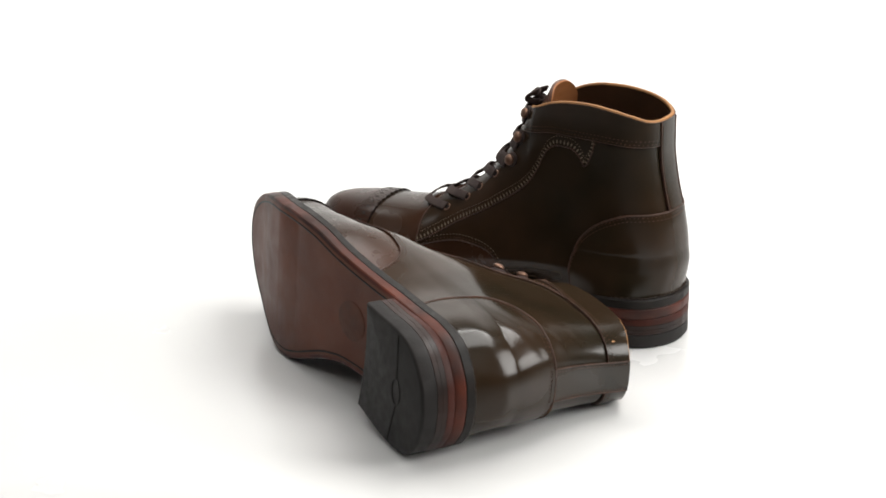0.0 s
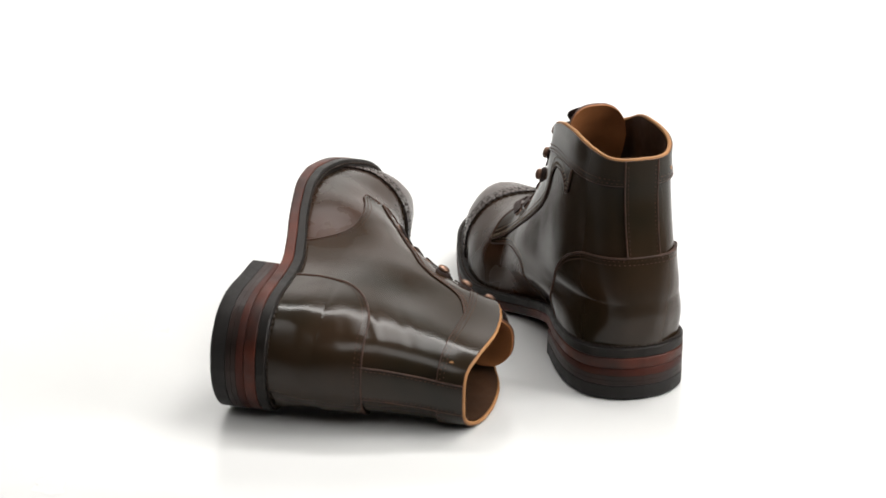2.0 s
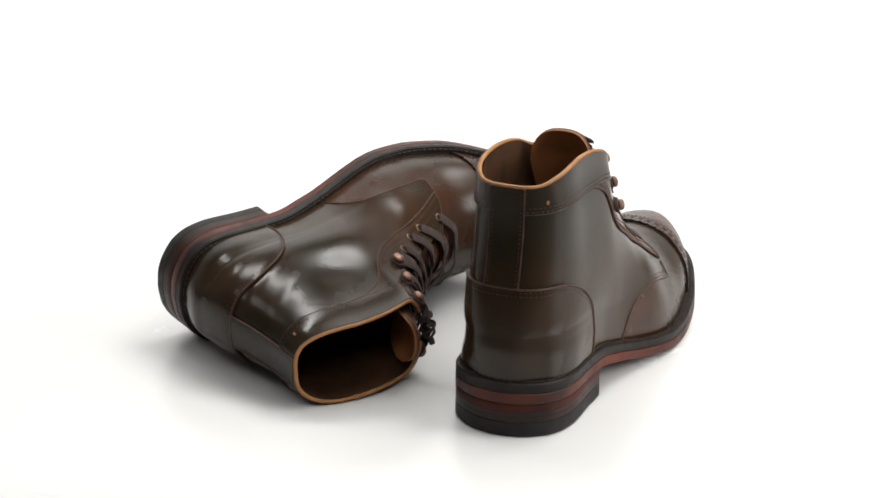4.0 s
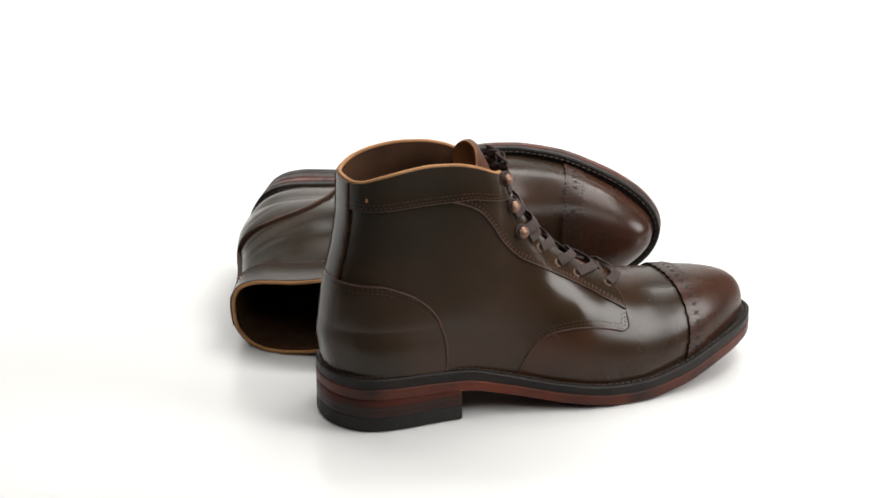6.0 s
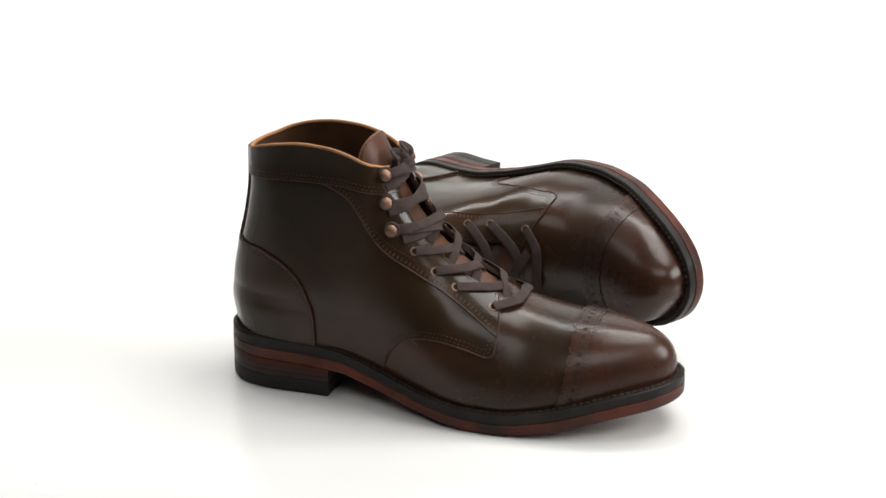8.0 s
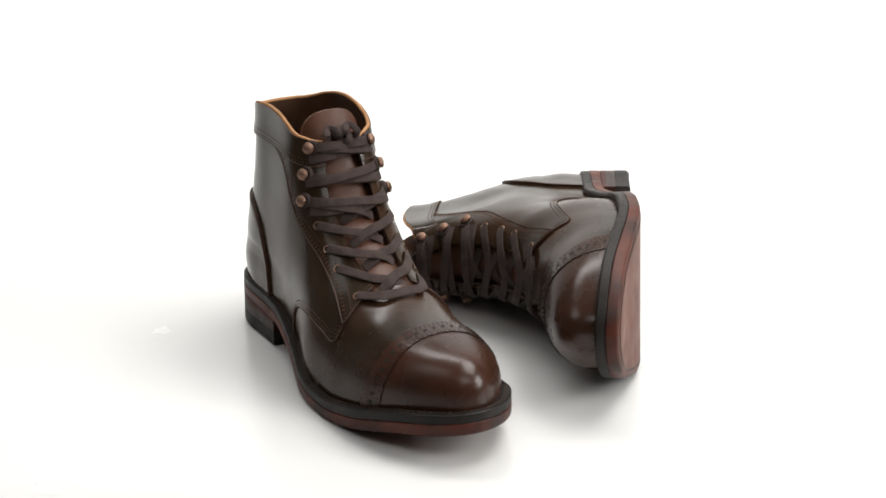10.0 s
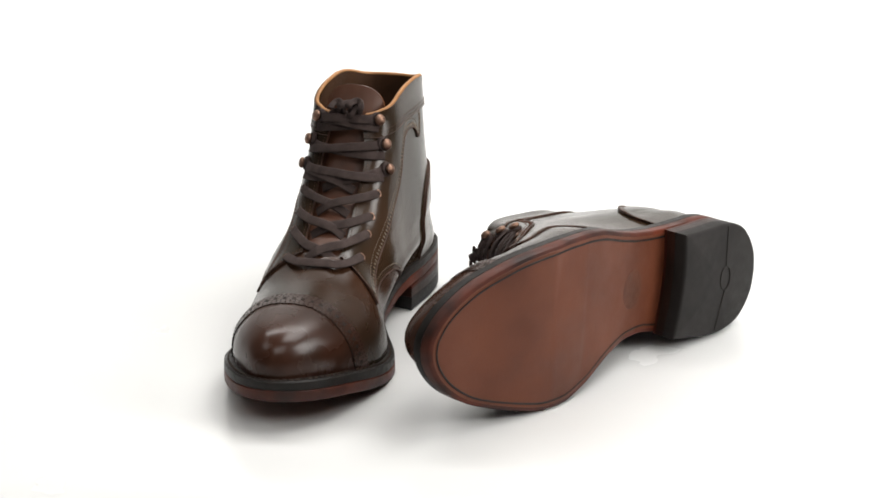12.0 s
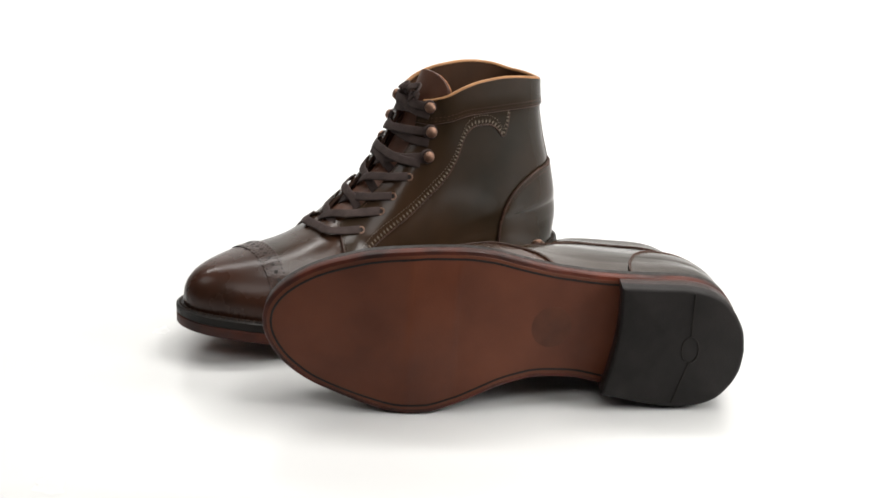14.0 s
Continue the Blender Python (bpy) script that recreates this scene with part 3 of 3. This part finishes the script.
    v, f = tube(tack, 0.0009, 6, ups=[Vector((1, 0, 0))] * 3)
    mesh_part("bartack", flip(v, m), f, BINDING, stay, "small tan bar tack")
    for side in (1, -1):
        cord("seam_edge", lambda p: 0.0105 - p[:, 0] * side, 0.0031, stay, m, lambda p: np.minimum(np.minimum(np.minimum(0.05 - p[:, 1], p[:, 2] - 0.098), p[:, 0] * side), in_boot(p)))
    # pinked cap: thread rows, and dark discs for the shade in punched holes
    layer("brogue_strip", [in_cap, in_strip], 0.0020, CAP, cap, m, "pinked and punched leather strip", cut_edge=WELT)
    for d in (0.0014, 0.0113):
        stitches("cap_stitching", lambda p: in_cap_smooth(p) - d, 0.0020, DARK_SEAM_AND_HOLE, cap, m, step=0.0030, long=0.0014, wide=0.0009)
    holes = []
    for d, r, step in ((0.0064, 0.0016, 0.0060), (0.0039, 0.0006, 0.0030), (0.0089, 0.0006, 0.0030)):
        for line in chains(iso(lambda p: in_cap_smooth(p) - d)):
            if len(line) < 8:
                continue
            for a in spaced(line, step, 0.001):
                n = Vector(a[3:]).normalized()
                holes.append(spun(Vector(a[:3]) + n * 0.0015, n, [(r, 0), (r, 0.0006), (r * 0.6, 0.00062)], 8))
    v, f = joined(holes)
    mesh_part("brogue_hole_shade", flip(v, m), f, DARK_SEAM_AND_HOLE, cap, "dark discs for the shade in punched holes", kind="stuff")
    # tan edge along the collar
    line = max(chains(iso(in_boot, free)), key=len)
    line = [a[:3] + a[3:] * 0.0005 for a in spaced(line, 0.0016)]
    v, f = tube(line, 0.0014, 8)
    mesh_part("collar_edge", flip(v, m), f, BINDING, boot, "raw tan leather top edge")
    # lining
    def inner_shell():
        verts, tris = np.concatenate([GRID, NORMAL], 1), TRIS
        for t in (free, in_boot, lambda p: p[:, 2] - 0.045, lambda p: 0.2 - p[:, 1]):
            verts, tris = cut(verts, tris, t)
        return verts[:, :3] - verts[:, 3:] * 0.0016, tris
    v, t = inner_shell()
    mesh_part("lining", flip(v, m), [tuple(x) for x in t], LINING, boot, "brown leather lining", sharp=60)
    # insole inside the shaft
    p = sole_outline(0.012)
    p = p[p[:, 1] < 0.2]
    ring0 = np.column_stack([p, UNDER(p[:, 1]) + 0.016])
    v, f = fan_slab([ring0, ring0 + np.array([0, 0, 0.003])])
    mesh_part("insole", flip(v, m), f, BINDING, boot, "tan leather insole")
    # tongue
    xs = np.linspace(-1, 1, 25)
    rows = []
    for s in np.linspace(0, 1, 40):
        row = []
        for x in xs:
            topz = 0.1530 + 0.0210 * math.sqrt(max(1 - abs(x) ** 2.8, 0))
            z = 0.0765 + (topz - 0.0765) * s
            zz = min(z, 0.157)
            half = 0.0195 + 0.0018 * s
            y = front_at(x * half, zz) - 0.0028 - 0.008 * (abs(x) ** 2.6) - max(z - 0.157, 0) * 0.55
            row.append((x * half, y, float(to_height(zz, np.array(y))) + max(z - 0.157, 0)))
        rows.append(row)
    g = np.array(rows)
    shape = g.shape[:2]
    outer, inner = g.reshape(-1, 3), (g - np.array([0, 0.0022, 0.0004])).reshape(-1, 3)
    w = shape[1]
    faces = []
    for j in range(shape[0] - 1):
        for i in range(w - 1):
            faces.append((j * w + i, j * w + i + 1, (j + 1) * w + i + 1, (j + 1) * w + i))
    backs = [q[::-1] for q in faces]
    border = [(j * w, (j + 1) * w) for j in range(shape[0] - 1)] + [(j * w + w - 1, (j + 1) * w + w - 1) for j in range(shape[0] - 1)]
    border += [((shape[0] - 1) * w + i, (shape[0] - 1) * w + i + 1) for i in range(w - 1)]
    faces += [(a, b, b + len(outer), a + len(outer)) for a, b in border]
    tongue = mesh_part("tongue", flip(np.concatenate([outer, inner]), m), faces, TONGUE, boot, "chestnut brown leather tongue")
    rim = [(b, a) for a, b in border]
    mesh_part("tongue_lining", flip(np.concatenate([inner, inner - np.array([0, 0.0012, 0.0006])]), m), [tuple(i + len(outer) for i in q) for q in backs] + backs + [(a, b, b + len(outer), a + len(outer)) for a, b in rim], TONGUE_BACK, tongue, "tan leather back of the tongue")
    # eyelets and hooks
    for row in range(7):
        for side in (1, -1):
            c, n = eye(row, side)
            if row < 4:
                v, f = ring_mesh(c, n, 0.0023, 0.0007, 16, 6, 0.7)
                eyelet = mesh_part("eyelet", flip(v, m), f, BRONZE, boot, "bronze metal eyelet")
                # solid dark disc, painted as the shade inside the eyelet
                v, f = spun(c - n * 0.0006, n, [(0.0020, 0), (0.0020, 0.0008)], 12)
                mesh_part("eyelet_hole_shade", flip(v, m), f, DARK_SEAM_AND_HOLE, eyelet)
            else:
                out = (n + Vector((side * 0.35, 0, 0))).normalized()
                v, f = spun(c - n * 0.001, out, [(0.0036, 0), (0.0036, 0.0012), (0.0019, 0.0015), (0.0018, 0.0026), (0.0032, 0.0031), (0.0039, 0.0042), (0.0038, 0.0054), (0.0028, 0.0065), (0.0011, 0.0070)], 16)
                hook = mesh_part("lace_hook", flip(v, m), f, BRONZE, boot, "bronze ball lace hook")
                v, f = ring_mesh(c + out * 0.0016 + Vector((-side * 0.0012, 0, 0)), out, 0.0040, 0.0013, 18, 8, 1.4)
                mesh_part("lace_loop", flip(v, m), f, LACE, hook, "dark brown lace wound round the hook")
    # laces
    runs = [lace_run(0, 1, 0, -1, 0.0016)]
    for r in (1, 2, 3, 4):
        over = -1 if r % 2 else 1
        runs.append(lace_run(r, over, r - 0.72, -over, 0.0022, 0.0115, 0.004))
        runs.append(lace_run(r, -over, r - 0.72, over, 0.0006, 0.0115, 0.004))
    for r in (4, 5, 6):
        over = -1 if r % 2 else 1
        runs.append(lace_run(r, over, r - 0.34, -over, 0.0032))
        runs.append(lace_run(r - 0.12, -over, r - 0.45, over, 0.0012))
    for side in (1, -1):
        runs.append(lace_run(6, side, 6.0, -side, 0.0040, 0.002))
    # knot above the top hooks
    c, n = on_front(0.0, 0.157, 0.004)
    for k, (dx, dz, s) in enumerate(((0.0, 0.002, 1.0), (-0.006, 0.004, 0.85), (0.0065, 0.003, 0.8))):
        pts = [c + Vector((dx + 0.0055 * s * math.cos(a), 0.0035 * s * math.sin(a * 2 + k), dz + 0.0045 * s * math.sin(a))) for a in np.linspace(0, 2 * math.pi * 0.93, 22)]
        runs.append(ribbon(pts, [Vector((0.2, 1, 0.3))] * len(pts), 0.0046, 0.0016))
    for v, f in runs:
        mesh_part("lace", flip(v, m), f, LACE, boot, "dark brown flat cotton lace", sharp=60)
    # welt, outsole and heel
    v, f = slab([sole_ring(0.0006, 0.0082), sole_ring(0.0002, 0.0087), sole_ring(0.0002, 0.0138), sole_ring(0.0012, 0.0148), sole_ring(0.013, 0.0148)])
    welt = mesh_part("welt", flip(v, m), f, WELT, boot, "black waxed leather welt")
    p = sole_ring(0.0030, 0.0150)
    loop = np.concatenate([p, p[:1]])
    d = np.concatenate([[0], np.cumsum(np.linalg.norm(np.diff(loop, axis=0), axis=1))])
    threads = []
    for s in np.arange(0, d[-1], 0.0042):
        a = Vector([np.interp(s, d, loop[:, k]) for k in range(3)])
        b = Vector([np.interp(min(s + 0.0026, d[-1]), d, loop[:, k]) for k in range(3)])
        threads.append(tube([a, (a + b) / 2 + Vector((0, 0, 0.0005)), b], 0.0007, 5))
    v, f = joined(threads)
    mesh_part("welt_stitching", flip(v, m), f, WELT_THREAD, welt, "brown welt thread", kind="stuff")
    v, f = slab([sole_ring(0.0022, 0.0), sole_ring(0.0006, 0.0005), sole_ring(0.0, 0.0014), sole_ring(0.0, 0.0074), sole_ring(0.0005, 0.0080), sole_ring(0.006, 0.0082)])
    outsole = mesh_part("outsole", flip(v, m), f, SOLE_EDGE, boot, "stained red-brown leather sole edge")
    v, f = slab([sole_ring(0.0030, -0.0002), sole_ring(0.0026, 0.0002), sole_ring(0.0034, 0.0008)])
    mesh_part("sole_face", flip(v, m), f, SOLE, outsole, "red-brown leather sole face")
    # no groove is cut: a dark strip paints the stitch channel's shade
    p = sole_ring(0.0055, -0.0004)
    path = [p[i] for i in range(len(p)) if p[i, 1] > 0.080]
    v, f = tube(path, 0.0007, 6, flat=0.4)
    mesh_part("stitch_channel_shade", flip(v, m), f, WELT, outsole, "dark strip for the shade in the stitch channel")
    v, f = spun(Vector((0.004, 0.124, float(UNDER(0.124)) - 0.0002)), Vector((0, -0.265, -1)).normalized(), [(0.0135, 0), (0.0135, 0.0003), (0.0125, 0.0005)], 32)
    mesh_part("sole_stamp", flip(v, m), f, STAMP, outsole, "faint dark round stamp")
    v, f = fan_slab([heel_ring(0.0005, 0.0112), heel_ring(0.0001, 0.0115), heel_ring(0.0001, 0.0152), heel_ring(0.0003, 0.0153)])
    heel = mesh_part("heel_block", flip(v, m), f, HEEL, boot, "stacked leather heel stained dark red and black")
    v, f = fan_slab([heel_ring(0.0003, 0.0153), heel_ring(0.0001, 0.0154), heel_ring(0.0001, 0.0190), heel_ring(0.0003, 0.0191)])
    mesh_part("heel_layer", flip(v, m), f, HEEL, heel, "dark stained leather layer")
    v, f = fan_slab([heel_ring(0.0003, 0.0191), heel_ring(0.0001, 0.0192), heel_ring(0.0001, -0.0006, True), heel_ring(0.0005, 0.0002, True)])
    mesh_part("heel_layer", flip(v, m), f, HEEL_RED, heel, "red-brown stained leather layer")
    v, f = fan_slab([heel_ring(0.0022, 0.0), heel_ring(0.0008, 0.0006), heel_ring(0.0, 0.0018), heel_ring(0.0, 0.0109), heel_ring(0.0004, 0.0112)])
    lift = mesh_part("top_lift", flip(v, m), f, RUBBER, heel, "black rubber heel top lift")
    # dark strips paint the shade of the moulded grooves
    lines = [tube([(0.0395, 0.0360, -0.0001), (0.0090, 0.0360, -0.0001)], 0.0005, 5), tube([(-0.0090, 0.0360, -0.0001), (-0.0385, 0.0450, -0.0001)], 0.0005, 5)]
    lines.append(tube([(0.0090 * math.cos(a), 0.0360 + 0.0055 * math.sin(a), -0.0001) for a in np.linspace(0, 2 * math.pi, 29)[:-1]], 0.0005, 5, closed=True))
    v, f = joined(lines)
    mesh_part("moulded_line_shade", flip(v, m), f, WELT, lift, "dark strips for the shade in the moulded oval and line")
    return boot


# ---- the white stage ----
def stage():
    """A seamless white sweep: floor, rounded cove and back."""
    # front edge stops just out of view so the leather mirrors less white
    prof = [(-0.36, -0.005)] + [(y, 0.0) for y in np.linspace(-0.36, 1.3, 12)]
    prof += [(1.3 + 0.9 * math.sin(a), 0.9 - 0.9 * math.cos(a)) for a in np.linspace(0.08, math.pi / 2, 20)] + [(2.2, 2.6)]
    verts, faces = [], []
    for y, z in prof:
        verts += [(-3.0, y, z), (3.0, y, z)]
    for i in range(len(prof) - 1):
        faces.append((2 * i, 2 * i + 1, 2 * i + 3, 2 * i + 2))
    me = bpy.data.meshes.new("backdrop")
    me.from_pydata(verts, [], faces)
    me.polygons.foreach_set("use_smooth", [True] * len(faces))
    me.materials.append(WHITE)
    return tagged(new("backdrop", me), "seamless glossy white studio sweep", "backdrop", kind="structure")


stage()


def wall(name, x0, y0, z0, x1, y1, z1):
    bm = bmesh.new()
    bmesh.ops.create_cube(bm, size=1.0)
    for v in bm.verts:
        v.co = Vector(((x0 + x1) / 2 + v.co.x * (x1 - x0), (y0 + y1) / 2 + v.co.y * (y1 - y0), (z0 + z1) / 2 + v.co.z * (z1 - z0)))
    me = bpy.data.meshes.new(name)
    bm.to_mesh(me)
    bm.free()
    me.materials.append(PLASTER)
    return tagged(new(name, me), "plain grey wall, unseen, added to dim reflections", "wall", kind="structure")


# unseen room added around the sweep to keep the leather's reflections dark
wall("unseen_wall_north", -3.2, 2.4, -0.2, 3.2, 2.5, 2.8)
wall("unseen_wall_south", -3.2, -3.2, -0.2, 3.2, -3.1, 2.8)
wall("unseen_wall_west", -3.2, -3.1, -0.2, -3.1, 2.4, 2.8)
wall("unseen_wall_east", 3.1, -3.1, -0.2, 3.2, 2.4, 2.8)
# dark floor added out of view, for the boot sides to reflect
tagged(wall("floor", -3.2, -3.2, -0.2, 3.2, 2.5, -0.005), "plain dark grey floor before the white sweep, unseen, added to darken reflections", "floor", kind="structure")
tagged(wall("ceiling", -3.2, -3.2, 2.8, 3.2, 2.5, 2.9), "plain ceiling, unseen, added to close the room", "ceiling", kind="structure")

standing = build_boot("ankle_boot", 1, "dark brown leather cap-toe ankle boot standing upright, laced")
lying = build_boot("ankle_boot", -1, "dark brown leather cap-toe ankle boot lying on its side, laced")


def motions():
    for boot, start in ((standing, STANDING), (lying, LYING)):
        rows = [(t, Matrix.Rotation(TURN * t + extra, 4, "Z") @ start) for t, extra in UNEVEN.items()]
        rows += [(t, Matrix.Rotation(TURN * t, 4, "Z") @ start) for t in (3.5, 4.0, 4.5, 5.0, 8.5, 9.0, 9.5, 10.0)]
        rows.sort(key=lambda row: row[0])
        walk(boot, rows)


motions()
